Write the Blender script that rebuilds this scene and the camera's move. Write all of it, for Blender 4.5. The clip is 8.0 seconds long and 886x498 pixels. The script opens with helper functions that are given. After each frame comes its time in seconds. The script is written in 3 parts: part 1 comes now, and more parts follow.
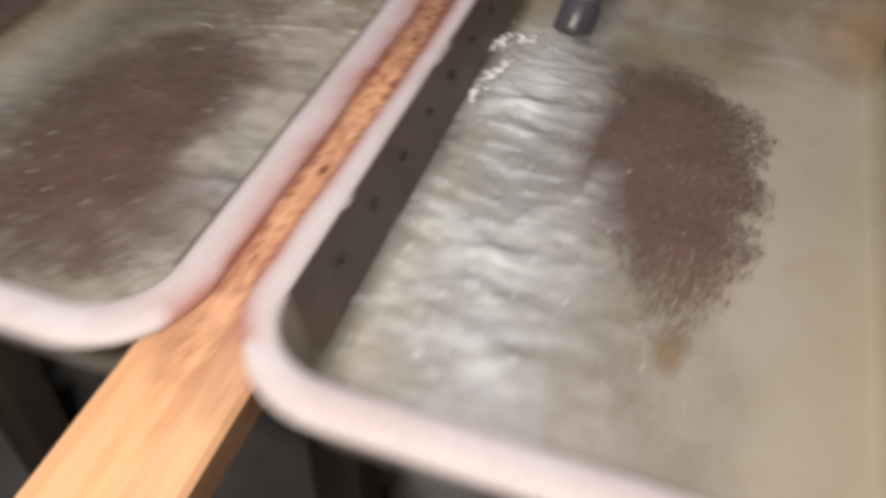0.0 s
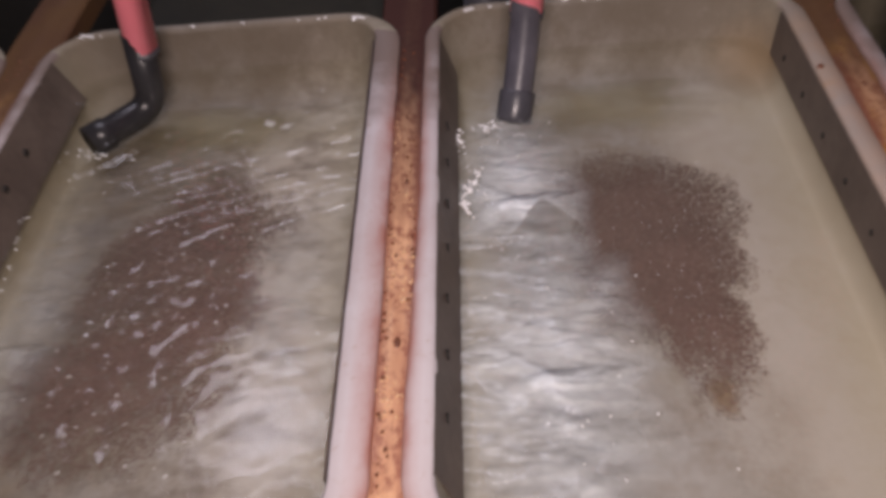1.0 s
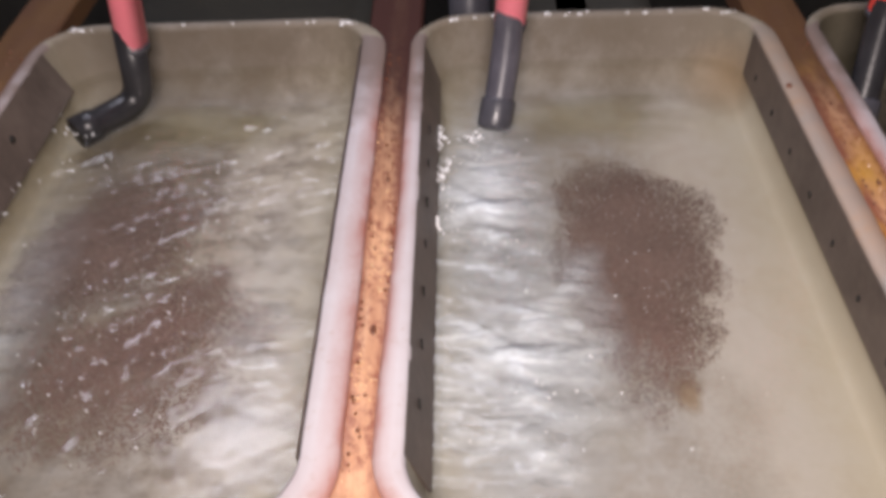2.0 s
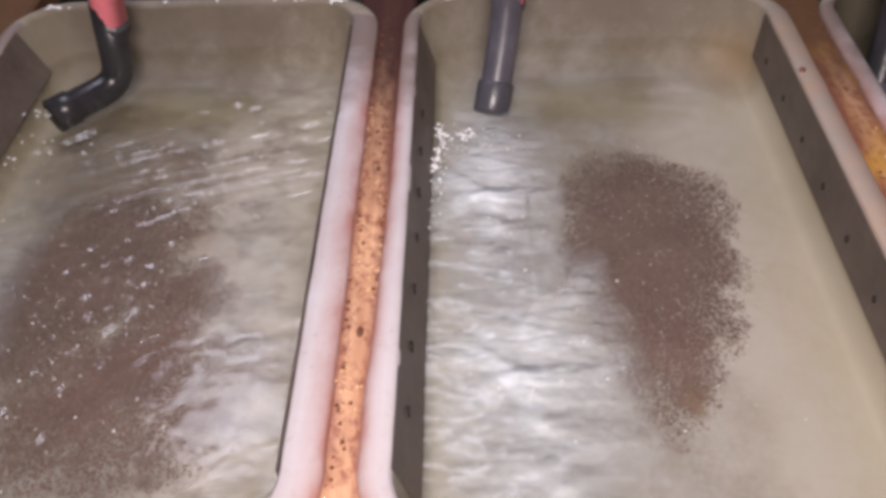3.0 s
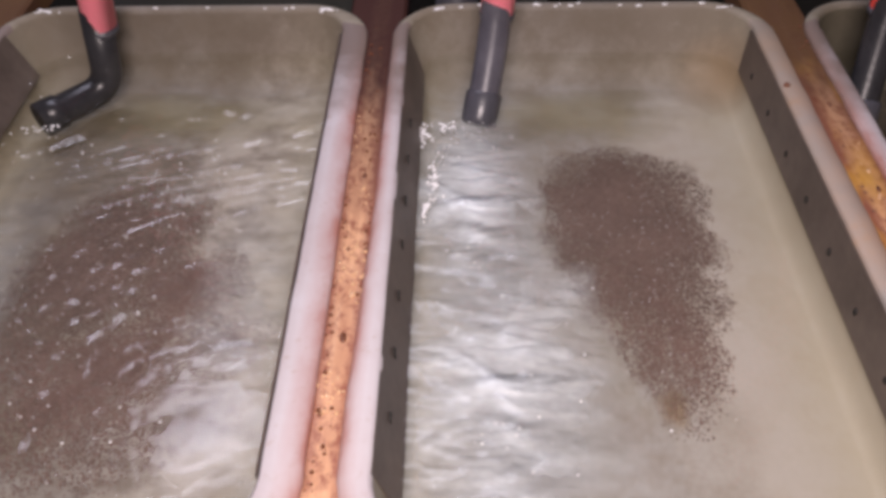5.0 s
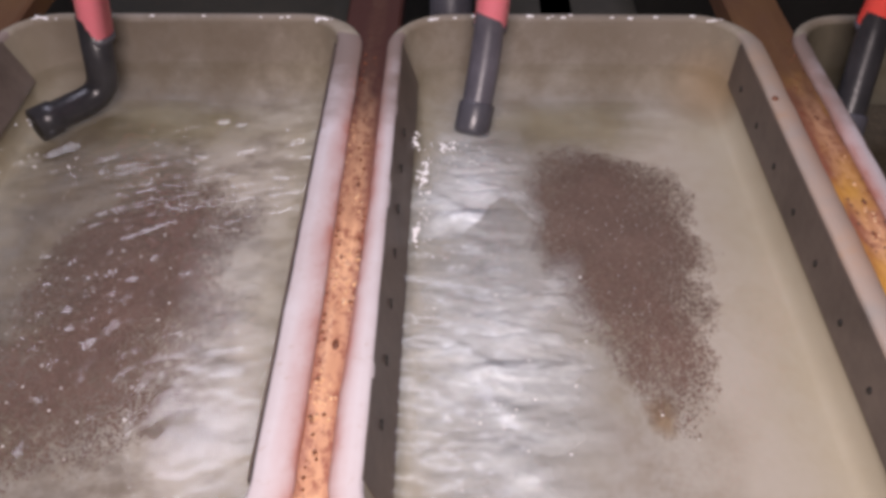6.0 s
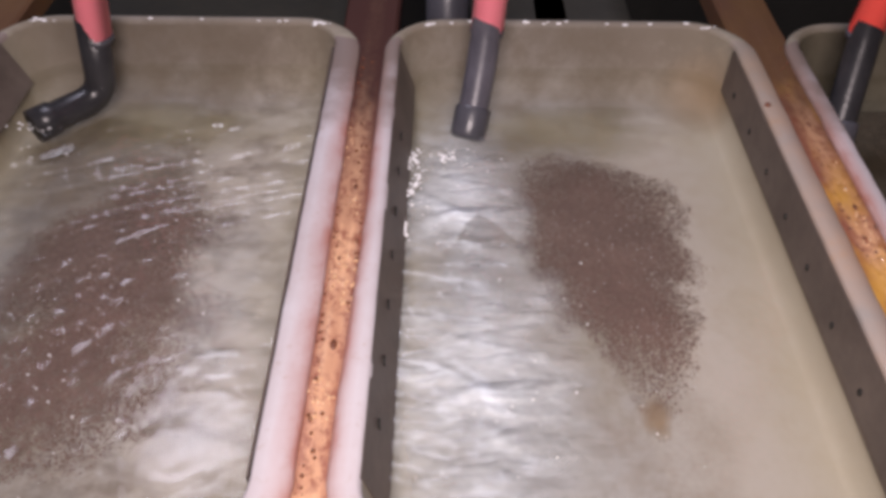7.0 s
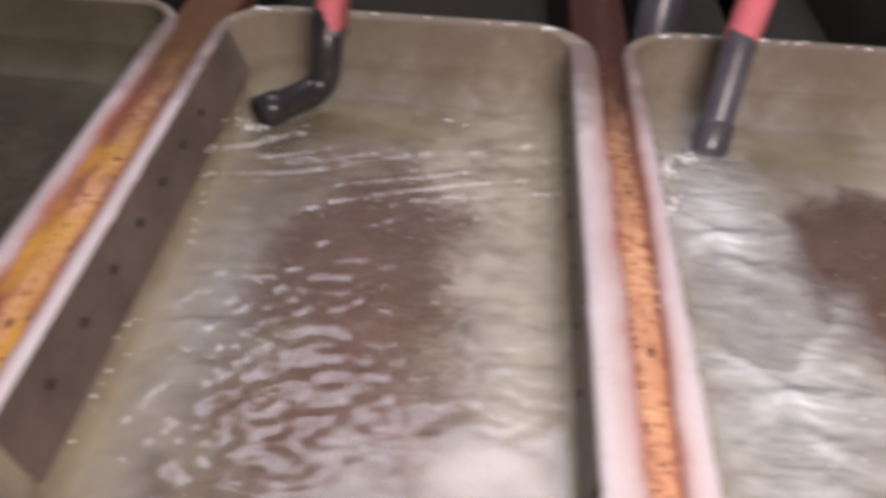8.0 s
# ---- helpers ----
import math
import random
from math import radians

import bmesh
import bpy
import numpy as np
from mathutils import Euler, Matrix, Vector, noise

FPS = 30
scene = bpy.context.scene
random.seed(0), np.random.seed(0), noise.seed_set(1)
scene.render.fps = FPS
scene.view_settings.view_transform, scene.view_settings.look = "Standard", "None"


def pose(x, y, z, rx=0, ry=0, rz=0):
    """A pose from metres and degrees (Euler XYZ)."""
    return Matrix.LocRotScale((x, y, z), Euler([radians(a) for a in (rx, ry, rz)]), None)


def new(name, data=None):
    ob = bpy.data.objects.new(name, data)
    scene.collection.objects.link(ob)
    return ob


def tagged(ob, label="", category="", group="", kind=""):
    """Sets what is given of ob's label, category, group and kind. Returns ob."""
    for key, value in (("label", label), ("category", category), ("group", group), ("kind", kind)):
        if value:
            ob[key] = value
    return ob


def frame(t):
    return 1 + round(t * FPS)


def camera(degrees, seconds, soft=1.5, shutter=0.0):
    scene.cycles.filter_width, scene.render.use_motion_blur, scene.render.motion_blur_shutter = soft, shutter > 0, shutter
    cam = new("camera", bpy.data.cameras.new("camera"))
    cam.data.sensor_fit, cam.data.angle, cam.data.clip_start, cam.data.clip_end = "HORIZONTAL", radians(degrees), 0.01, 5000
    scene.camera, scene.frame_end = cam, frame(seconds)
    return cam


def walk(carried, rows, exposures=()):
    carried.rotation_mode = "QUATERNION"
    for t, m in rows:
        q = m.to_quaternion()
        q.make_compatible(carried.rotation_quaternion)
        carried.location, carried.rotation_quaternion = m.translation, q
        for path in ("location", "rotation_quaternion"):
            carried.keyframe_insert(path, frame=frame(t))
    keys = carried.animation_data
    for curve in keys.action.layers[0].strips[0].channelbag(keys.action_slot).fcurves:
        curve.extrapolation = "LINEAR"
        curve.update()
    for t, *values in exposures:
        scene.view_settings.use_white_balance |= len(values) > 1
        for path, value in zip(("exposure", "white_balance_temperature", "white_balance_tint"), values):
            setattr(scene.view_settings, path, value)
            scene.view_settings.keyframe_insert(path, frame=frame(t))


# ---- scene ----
cam = camera(56.33, 8.0, soft=3.8, shutter=0.5)
ROWS = [
    (0.0, pose(0.2915, -0.0271, 0.4757, 44.56, -1.71, 18.94)),
    (0.1, pose(0.2756, 0.0698, 0.4833, 41.75, -2.43, 17.28)),
    (0.2, pose(0.2660, 0.1220, 0.4760, 41.85, -2.10, 14.30)),
    (0.3, pose(0.2543, 0.1636, 0.4688, 42.17, -1.85, 10.88)),
    (0.5, pose(0.1966, 0.1831, 0.4841, 42.65, -1.26, 3.15)),
    (0.7, pose(0.1552, 0.1490, 0.5322, 43.06, 0.48, -0.33)),
    (1.0, pose(0.1194, -0.0181, 0.6456, 43.68, 4.71, 0.23)),
    (1.5, pose(0.1232, -0.0865, 0.6997, 47.63, 3.62, 1.09)),
    (2.0, pose(0.1200, -0.0592, 0.6407, 45.39, 2.20, 0.61)),
    (2.2, pose(0.1231, -0.0306, 0.6237, 43.67, 2.07, 0.48)),
    (3.5, pose(0.1268, -0.0062, 0.6181, 43.71, 1.97, 0.93)),
    (4.5, pose(0.1308, -0.0118, 0.6124, 44.39, 1.40, 0.87)),
    (6.0, pose(0.1320, -0.0202, 0.6238, 45.17, 0.27, 0.77)),
    (7.0, pose(0.1262, -0.0295, 0.6263, 45.60, -0.37, 0.58)),
    (7.5, pose(0.0682, -0.0253, 0.5879, 45.64, -1.39, 1.05)),
    (7.8, pose(-0.0666, -0.0173, 0.5699, 46.97, -2.52, 2.76)),
    (8.0, pose(-0.1492, -0.0298, 0.5545, 48.31, -1.99, 4.61)),
]
walk(cam, ROWS, exposures=[(0.0, -0.05, 6650, 14), (0.5, -0.15, 6600, 20), (1.0, -0.37, 6500, 26), (1.5, 0.03, 6450, 26), (2.0, 0.16, 6300, 20), (3.5, 0.07, 6280, 24),
                          (4.5, 0.05, 6280, 25), (7.0, 0.05, 6250, 26), (7.5, 0.09, 6200, 23), (8.0, 0.18, 6500, 24)])

# ---- light: fluorescent panel under the ceiling, added front lamp as torch stand-in, dim room ----
world = bpy.data.worlds.new("room_dusk")
world.use_nodes = True
world.node_tree.nodes["Background"].inputs[0].default_value = (0.9, 0.95, 1.0, 1)
world.node_tree.nodes["Background"].inputs[1].default_value = 0.02
scene.world = world


def strip_light(name, x, y, z, sx, sy, watts, color, tilt=0.0):
    lamp = bpy.data.lights.new(name, "AREA")
    lamp.shape, lamp.size, lamp.size_y = "RECTANGLE", sx, sy
    lamp.energy, lamp.color = watts, color
    ob = new(name, lamp)
    ob.location, ob.rotation_euler = (x, y, z), (radians(tilt), 0, 0)
    return ob


strip_light("strip_light_back", -0.32, 1.62, 1.86, 1.3, 0.50, 19, (0.88, 0.92, 1.0))
# Unseen lamp added in place of a torch that moves with the camera.
LAMP, LAMP_TILT = (0.12, -0.30, 0.93), 47
strip_light("torch_stand_in", *LAMP, 0.50, 0.14, 20.0, (1.0, 0.90, 0.79), LAMP_TILT)


# ---- plan ----
PITCH = 0.58
X0, X1 = 0.0564, 0.5431          # inner edges of a tray's lips
Y0, Y1 = 0.271, 1.094            # inner edges, front and back
OUT0, OUT1 = 0.234, 1.108        # outer edges of the lips
FLOOR_Z, WATER_Z = -0.112, -0.067
STRIP0, STRIP1 = 0.335, 1.030


# ---- materials ----
def material(name):
    m = bpy.data.materials.new(name)
    m.use_nodes = True
    return m, m.node_tree.nodes, m.node_tree.links, m.node_tree.nodes["Principled BSDF"]


def noise_tex(nodes, links, scale, detail=4.0, rough=0.55, coords="Object", stretch=None):
    tc = nodes.new("ShaderNodeTexCoord")
    n = nodes.new("ShaderNodeTexNoise")
    n.inputs["Scale"].default_value, n.inputs["Detail"].default_value = scale, detail
    n.inputs["Roughness"].default_value = rough
    if stretch:
        mp = nodes.new("ShaderNodeMapping")
        mp.inputs["Scale"].default_value = stretch
        links.new(tc.outputs[coords], mp.inputs["Vector"])
        links.new(mp.outputs["Vector"], n.inputs["Vector"])
    else:
        links.new(tc.outputs[coords], n.inputs["Vector"])
    return n.outputs["Fac"]


def ramp(nodes, links, fac, *stops):
    r = nodes.new("ShaderNodeValToRGB")
    els = r.color_ramp.elements
    while len(els) < len(stops):
        els.new(0.5)
    for el, (p, c) in zip(els, stops):
        el.position, el.color = p, (*c, 1) if len(c) == 3 else c
    links.new(fac, r.inputs["Fac"])
    return r.outputs["Color"]


def mix(nodes, links, fac, a, b, mode="MIX"):
    n = nodes.new("ShaderNodeMix")
    n.data_type, n.blend_type = "RGBA", mode
    for sock, val in ((n.inputs["Factor"], fac), (n.inputs["A"], a), (n.inputs["B"], b)):
        if isinstance(val, (int, float)):
            sock.default_value = val
        elif isinstance(val, tuple):
            sock.default_value = (*val, 1)
        else:
            links.new(val, sock)
    return n.outputs["Result"]


def bump(nodes, links, bsdf, height, strength, distance=0.002):
    b = nodes.new("ShaderNodeBump")
    b.inputs["Strength"].default_value, b.inputs["Distance"].default_value = strength, distance
    links.new(height, b.inputs["Height"])
    links.new(b.outputs["Normal"], bsdf.inputs["Normal"])


def simple(name, a, b, scale, rough, metal=0.0, bumps=0.2, stretch=None, spec=0.5):
    m, nodes, links, bsdf = material(name)
    coarse = noise_tex(nodes, links, scale, 5, 0.6, stretch=stretch)
    fine = noise_tex(nodes, links, scale * 9, 3, 0.6, stretch=stretch)
    col = ramp(nodes, links, coarse, (0.3, a), (0.7, b))
    col = mix(nodes, links, 0.25, col, ramp(nodes, links, fine, (0.3, a), (0.7, b)))
    links.new(col, bsdf.inputs["Base Color"])
    bsdf.inputs["Roughness"].default_value, bsdf.inputs["Metallic"].default_value = rough, metal
    bsdf.inputs["Specular IOR Level"].default_value = spec
    bump(nodes, links, bsdf, fine, bumps)
    return m


def gelcoat_material(name="worn_gelcoat", mud=0.0, rust=0.0):
    m, nodes, links, bsdf = material(name)
    big = noise_tex(nodes, links, 4.5, 4, 0.55)
    mid = noise_tex(nodes, links, 22, 5, 0.65)
    fine = noise_tex(nodes, links, 160, 3, 0.6)
    base = ramp(nodes, links, big, (0.32, (0.25, 0.222, 0.178)), (0.52, (0.36, 0.34, 0.312)), (0.7, (0.27, 0.232, 0.155)))
    base = mix(nodes, links, ramp(nodes, links, mid, (0.46, (0, 0, 0)), (0.72, (0.6, 0.6, 0.6))), base, (0.20, 0.145, 0.09))
    base = mix(nodes, links, 0.18, base, ramp(nodes, links, fine, (0.3, (0.15, 0.14, 0.12)), (0.7, (0.45, 0.44, 0.42))))
    tc = nodes.new("ShaderNodeTexCoord")
    sep = nodes.new("ShaderNodeSeparateXYZ")
    links.new(tc.outputs["Object"], sep.inputs["Vector"])
    along = nodes.new("ShaderNodeMath")
    along.operation = "MULTIPLY_ADD"
    links.new(mid, along.inputs[0])
    along.inputs[1].default_value = 0.16
    links.new(sep.outputs["Y"], along.inputs[2])
    # pale lime film on the far side of the silt
    lime_x = nodes.new("ShaderNodeMath")
    lime_x.operation = "MULTIPLY_ADD"
    links.new(big, lime_x.inputs[0])
    lime_x.inputs[1].default_value = 0.16
    links.new(sep.outputs["X"], lime_x.inputs[2])
    lime = nodes.new("ShaderNodeMapRange")
    lime.inputs["From Min"].default_value, lime.inputs["From Max"].default_value = 0.42, 0.50
    lime.inputs["To Max"].default_value = 0.58
    links.new(lime_x.outputs[0], lime.inputs["Value"])
    base = mix(nodes, links, lime.outputs["Result"], base, (0.52, 0.475, 0.41))
    if mud:
        clots = noise_tex(nodes, links, 17, 5, 0.62, stretch=(1.0, 1.5, 1.0))
        base = mix(nodes, links, ramp(nodes, links, clots, (0.44, (0, 0, 0)), (0.62, (mud,) * 3)), base, (0.125, 0.094, 0.068))
        # Mud tone deepens to the left, with the weaker light there painted in.
        left_dim = nodes.new("ShaderNodeMapRange")
        left_dim.inputs["From Min"].default_value, left_dim.inputs["From Max"].default_value = 0.44, 0.26
        left_dim.inputs["To Max"].default_value = mud
        links.new(lime_x.outputs[0], left_dim.inputs["Value"])
        base = mix(nodes, links, left_dim.outputs["Result"], base, ramp(nodes, links, mid, (0.35, (0.085, 0.066, 0.045)), (0.65, (0.19, 0.155, 0.115))))
    span = nodes.new("ShaderNodeMath")
    span.operation = "SUBTRACT"
    links.new(sep.outputs["X"], span.inputs[0])
    span.inputs[1].default_value = (X0 + X1) / 2
    reach = nodes.new("ShaderNodeMath")
    reach.operation = "ABSOLUTE"
    links.new(span.outputs[0], reach.inputs[0])
    ragged = nodes.new("ShaderNodeMath")
    ragged.operation = "MULTIPLY_ADD"
    links.new(mid, ragged.inputs[0])
    ragged.inputs[1].default_value = 0.09
    links.new(reach.outputs[0], ragged.inputs[2])
    side = nodes.new("ShaderNodeMapRange")
    side.inputs["From Min"].default_value, side.inputs["From Max"].default_value = 0.18, 0.27
    side.inputs["To Max"].default_value = 0.5
    links.new(ragged.outputs[0], side.inputs["Value"])
    base = mix(nodes, links, side.outputs["Result"], base, (0.40, 0.355, 0.235))
    # Dirty film tone at the back wall, also painted in to offset lamp light.
    film = nodes.new("ShaderNodeMapRange")
    film.inputs["From Min"].default_value, film.inputs["From Max"].default_value = 1.06, 1.17
    film.inputs["To Max"].default_value = 0.75
    links.new(along.outputs[0], film.inputs["Value"])
    base = mix(nodes, links, film.outputs["Result"], base, (0.17, 0.14, 0.105))
    if rust:
        spot = nodes.new("ShaderNodeVectorMath")
        spot.operation = "DISTANCE"
        links.new(tc.outputs["Object"], spot.inputs[0])
        spot.inputs[1].default_value = (0.518, 1.035, -0.085)
        frayed = nodes.new("ShaderNodeMath")
        frayed.operation = "MULTIPLY_ADD"
        links.new(mid, frayed.inputs[0])
        frayed.inputs[1].default_value = 0.07
        links.new(spot.outputs["Value"], frayed.inputs[2])
        ochre = nodes.new("ShaderNodeMapRange")
        ochre.inputs["From Min"].default_value, ochre.inputs["From Max"].default_value = 0.115, 0.05
        ochre.inputs["To Max"].default_value = rust
        links.new(frayed.outputs[0], ochre.inputs["Value"])
        base = mix(nodes, links, ochre.outputs["Result"], base, (0.25, 0.15, 0.06))
    links.new(base, bsdf.inputs["Base Color"])
    bsdf.inputs["Roughness"].default_value = 0.38
    links.new(ramp(nodes, links, mid, (0.3, (0.55,) * 3), (0.7, (0.8,) * 3)), bsdf.inputs["Roughness"])
    bump(nodes, links, bsdf, mid, 0.25, 0.0015)
    return m


def lip_material(name="pale_lip_gelcoat", worn=0.0):
    m, nodes, links, bsdf = material(name)
    big = noise_tex(nodes, links, 9, 4, 0.6)
    fine = noise_tex(nodes, links, 90, 4, 0.65)
    base = ramp(nodes, links, big, (0.35, (0.635, 0.61, 0.64)), (0.62, (0.57, 0.515, 0.53)))
    base = mix(nodes, links, ramp(nodes, links, fine, (0.58, (0, 0, 0)), (0.75, (0.4, 0.4, 0.4))), base, (0.40, 0.27, 0.18))
    uv = nodes.new("ShaderNodeUVMap")
    sep = nodes.new("ShaderNodeSeparateXYZ")
    links.new(uv.outputs["UV"], sep.inputs["Vector"])
    edge = ramp(nodes, links, sep.outputs["Y"], (0.12, (0.95,) * 3), (0.36, (0.5,) * 3), (0.75, (0, 0, 0)))
    rag = ramp(nodes, links, noise_tex(nodes, links, 26, 4, 0.6, stretch=(1.0, 0.45, 1.0)), (0.3, (0.35,) * 3), (0.62, (1, 1, 1)))
    base = mix(nodes, links, mix(nodes, links, 1.0, edge, rag, "MULTIPLY"), base, (0.40, 0.165, 0.125))
    # Brown deepens towards the back, dirt plus the light's fall-off put into the colour.
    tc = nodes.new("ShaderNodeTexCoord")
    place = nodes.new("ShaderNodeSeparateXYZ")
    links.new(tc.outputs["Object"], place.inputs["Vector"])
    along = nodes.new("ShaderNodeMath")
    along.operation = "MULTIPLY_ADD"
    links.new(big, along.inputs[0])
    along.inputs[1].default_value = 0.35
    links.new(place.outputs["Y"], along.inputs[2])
    back_tone = nodes.new("ShaderNodeMapRange")
    back_tone.inputs["From Min"].default_value, back_tone.inputs["From Max"].default_value = 0.98, 1.15
    back_tone.inputs["To Max"].default_value = 0.92
    links.new(along.outputs[0], back_tone.inputs["Value"])
    base = mix(nodes, links, back_tone.outputs["Result"], base, (0.20, 0.15, 0.125))
    if worn:
        base = mix(nodes, links, worn, base, ramp(nodes, links, big, (0.35, (0.30, 0.265, 0.22)), (0.6, (0.42, 0.31, 0.22)), (0.72, (0.50, 0.27, 0.08))))
    links.new(base, bsdf.inputs["Base Color"])
    bsdf.inputs["Roughness"].default_value = 0.58
    bump(nodes, links, bsdf, fine, 0.15, 0.001)
    return m


# wet: far-end colour with the shade there painted in
def wood_material(name="wet_orange_timber", wet=(0.042, 0.013, 0.010), dim_from=0.94, ochre=0.0):
    m, nodes, links, bsdf = material(name)
    grain = noise_tex(nodes, links, 60, 6, 0.7, stretch=(1.0, 0.06, 1.0))
    patch = noise_tex(nodes, links, 7, 4, 0.6, stretch=(1.0, 0.5, 1.0))
    specks = noise_tex(nodes, links, 110, 4, 0.7, stretch=(1.0, 0.7, 1.0))
    base = ramp(nodes, links, grain, (0.3, (0.52, 0.255, 0.14)), (0.52, (0.71, 0.41, 0.235)), (0.72, (0.84, 0.57, 0.37)))
    base = mix(nodes, links, ramp(nodes, links, patch, (0.45, (0, 0, 0)), (0.68, (0.5,) * 3)), base, (0.26, 0.07, 0.03))
    # Darker red towards both edges of the strip.
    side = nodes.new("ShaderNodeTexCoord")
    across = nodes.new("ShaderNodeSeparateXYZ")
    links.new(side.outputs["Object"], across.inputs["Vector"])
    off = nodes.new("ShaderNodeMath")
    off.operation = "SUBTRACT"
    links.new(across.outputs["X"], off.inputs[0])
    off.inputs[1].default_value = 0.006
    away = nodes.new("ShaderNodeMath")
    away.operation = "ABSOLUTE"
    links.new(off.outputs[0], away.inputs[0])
    edge_reach = nodes.new("ShaderNodeMath")
    edge_reach.operation = "MULTIPLY_ADD"
    links.new(specks, edge_reach.inputs[0])
    edge_reach.inputs[1].default_value = 0.012
    links.new(away.outputs[0], edge_reach.inputs[2])
    edge_tone = nodes.new("ShaderNodeMapRange")
    edge_tone.inputs["From Min"].default_value, edge_tone.inputs["From Max"].default_value = 0.0125, 0.0225
    edge_tone.inputs["To Max"].default_value = 0.85
    links.new(edge_reach.outputs[0], edge_tone.inputs["Value"])
    base = mix(nodes, links, edge_tone.outputs["Result"], base, (0.24, 0.08, 0.055))
    base = mix(nodes, links, ramp(nodes, links, specks, (0.48, (0, 0, 0)), (0.66, (0.85,) * 3)), base, (0.27, 0.085, 0.05))
    # Far end painted near-black for the shade it lies in.
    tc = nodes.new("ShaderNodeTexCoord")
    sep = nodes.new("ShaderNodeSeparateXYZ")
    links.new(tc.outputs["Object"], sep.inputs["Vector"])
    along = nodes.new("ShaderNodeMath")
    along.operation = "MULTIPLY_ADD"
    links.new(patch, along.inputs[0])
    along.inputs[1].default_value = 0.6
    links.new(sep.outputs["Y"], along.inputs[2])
    far_dim = nodes.new("ShaderNodeMapRange")
    far_dim.inputs["From Min"].default_value, far_dim.inputs["From Max"].default_value = dim_from, dim_from + 0.3
    far_dim.inputs["To Max"].default_value = 0.94
    links.new(along.outputs[0], far_dim.inputs["Value"])
    if ochre:
        rust = noise_tex(nodes, links, 11, 4, 0.6, stretch=(1.4, 0.6, 1.0))
        base = mix(nodes, links, ramp(nodes, links, rust, (0.42, (0, 0, 0)), (0.62, (ochre,) * 3)), base, (0.72, 0.40, 0.06))
    base = mix(nodes, links, far_dim.outputs["Result"], base, wet)
    # Paler timber towards the front end.
    pale_map = nodes.new("ShaderNodeMapRange")
    pale_map.inputs["From Min"].default_value, pale_map.inputs["From Max"].default_value = 0.64, 0.50
    pale_map.inputs["To Max"].default_value = 0.8
    links.new(along.outputs[0], pale_map.inputs["Value"])
    base = mix(nodes, links, pale_map.outputs["Result"], base, ramp(nodes, links, grain, (0.3, (0.72, 0.40, 0.20)), (0.6, (0.86, 0.55, 0.32))))
    links.new(base, bsdf.inputs["Base Color"])
    rough = ramp(nodes, links, patch, (0.35, (0.2,) * 3), (0.6, (0.5,) * 3))
    links.new(mix(nodes, links, far_dim.outputs["Result"], rough, (0.7, 0.7, 0.7)), bsdf.inputs["Roughness"])
    bsdf.inputs["Specular IOR Level"].default_value = 0.3
    bump(nodes, links, bsdf, grain, 0.5, 0.0012)
    return m


def water_material(name="clear_water", gloss_rough=0.16, ior=1.31):
    m, nodes, links, bsdf = material(name)
    nodes.remove(bsdf)
    out = nodes["Material Output"]
    clear = nodes.new("ShaderNodeBsdfTransparent")
    clear.inputs["Color"].default_value = (0.93, 0.94, 0.92, 1)
    gloss = nodes.new("ShaderNodeBsdfGlossy")
    gloss.inputs["Roughness"].default_value = gloss_rough
    gloss.inputs["Color"].default_value = (1, 1, 1, 1)
    fres = nodes.new("ShaderNodeFresnel")
    fres.inputs["IOR"].default_value = ior
    fine = noise_tex(nodes, links, 75, 3, 0.6)
    b = nodes.new("ShaderNodeBump")
    b.inputs["Strength"].default_value, b.inputs["Distance"].default_value = 0.15, 0.002
    links.new(fine, b.inputs["Height"])
    links.new(b.outputs["Normal"], gloss.inputs["Normal"])
    links.new(b.outputs["Normal"], fres.inputs["Normal"])
    mx = nodes.new("ShaderNodeMixShader")
    links.new(fres.outputs["Fac"], mx.inputs["Fac"])
    links.new(clear.outputs["BSDF"], mx.inputs[1])
    links.new(gloss.outputs["BSDF"], mx.inputs[2])
    links.new(mx.outputs["Shader"], out.inputs["Surface"])
    return m


def froth_material(name="milky_bubble_sheen", low=0.40, high=0.95):
    """Milky veil of tiny air bubbles plus painted lamp sheen, ragged by noise and thinning towards its rim (stored as
    the uv's v).
    """
    m, nodes, links, bsdf = material(name)
    out = nodes["Material Output"]
    bsdf.inputs["Base Color"].default_value = (0.77, 0.815, 0.855, 1)
    bsdf.inputs["Roughness"].default_value = 0.45
    waves = noise_tex(nodes, links, 10, 2, 0.5, stretch=(1.0, 3.0, 1.0))
    lumps = noise_tex(nodes, links, 24, 2, 0.5, stretch=(1.0, 1.4, 1.0))
    bump(nodes, links, bsdf, mix(nodes, links, 0.4, waves, lumps), 1.0, 0.036)
    clear = nodes.new("ShaderNodeBsdfTransparent")
    n1 = noise_tex(nodes, links, 17, 4, 0.5, stretch=(1.0, 1.6, 1.0))
    blobs = ramp(nodes, links, n1, (0.34, (low,) * 3), (0.54, ((low + high) / 2,) * 3), (0.66, (high,) * 3))
    uv = nodes.new("ShaderNodeUVMap")
    sep = nodes.new("ShaderNodeSeparateXYZ")
    links.new(uv.outputs["UV"], sep.inputs["Vector"])
    fade = ramp(nodes, links, sep.outputs["Y"], (0.0, (0, 0, 0)), (0.8, (1, 1, 1)))
    fac = mix(nodes, links, 1.0, blobs, fade, "MULTIPLY")
    mx = nodes.new("ShaderNodeMixShader")
    links.new(fac, mx.inputs["Fac"])
    links.new(clear.outputs["BSDF"], mx.inputs[1])
    links.new(bsdf.outputs["BSDF"], mx.inputs[2])
    links.new(mx.outputs["Shader"], out.inputs["Surface"])
    return m


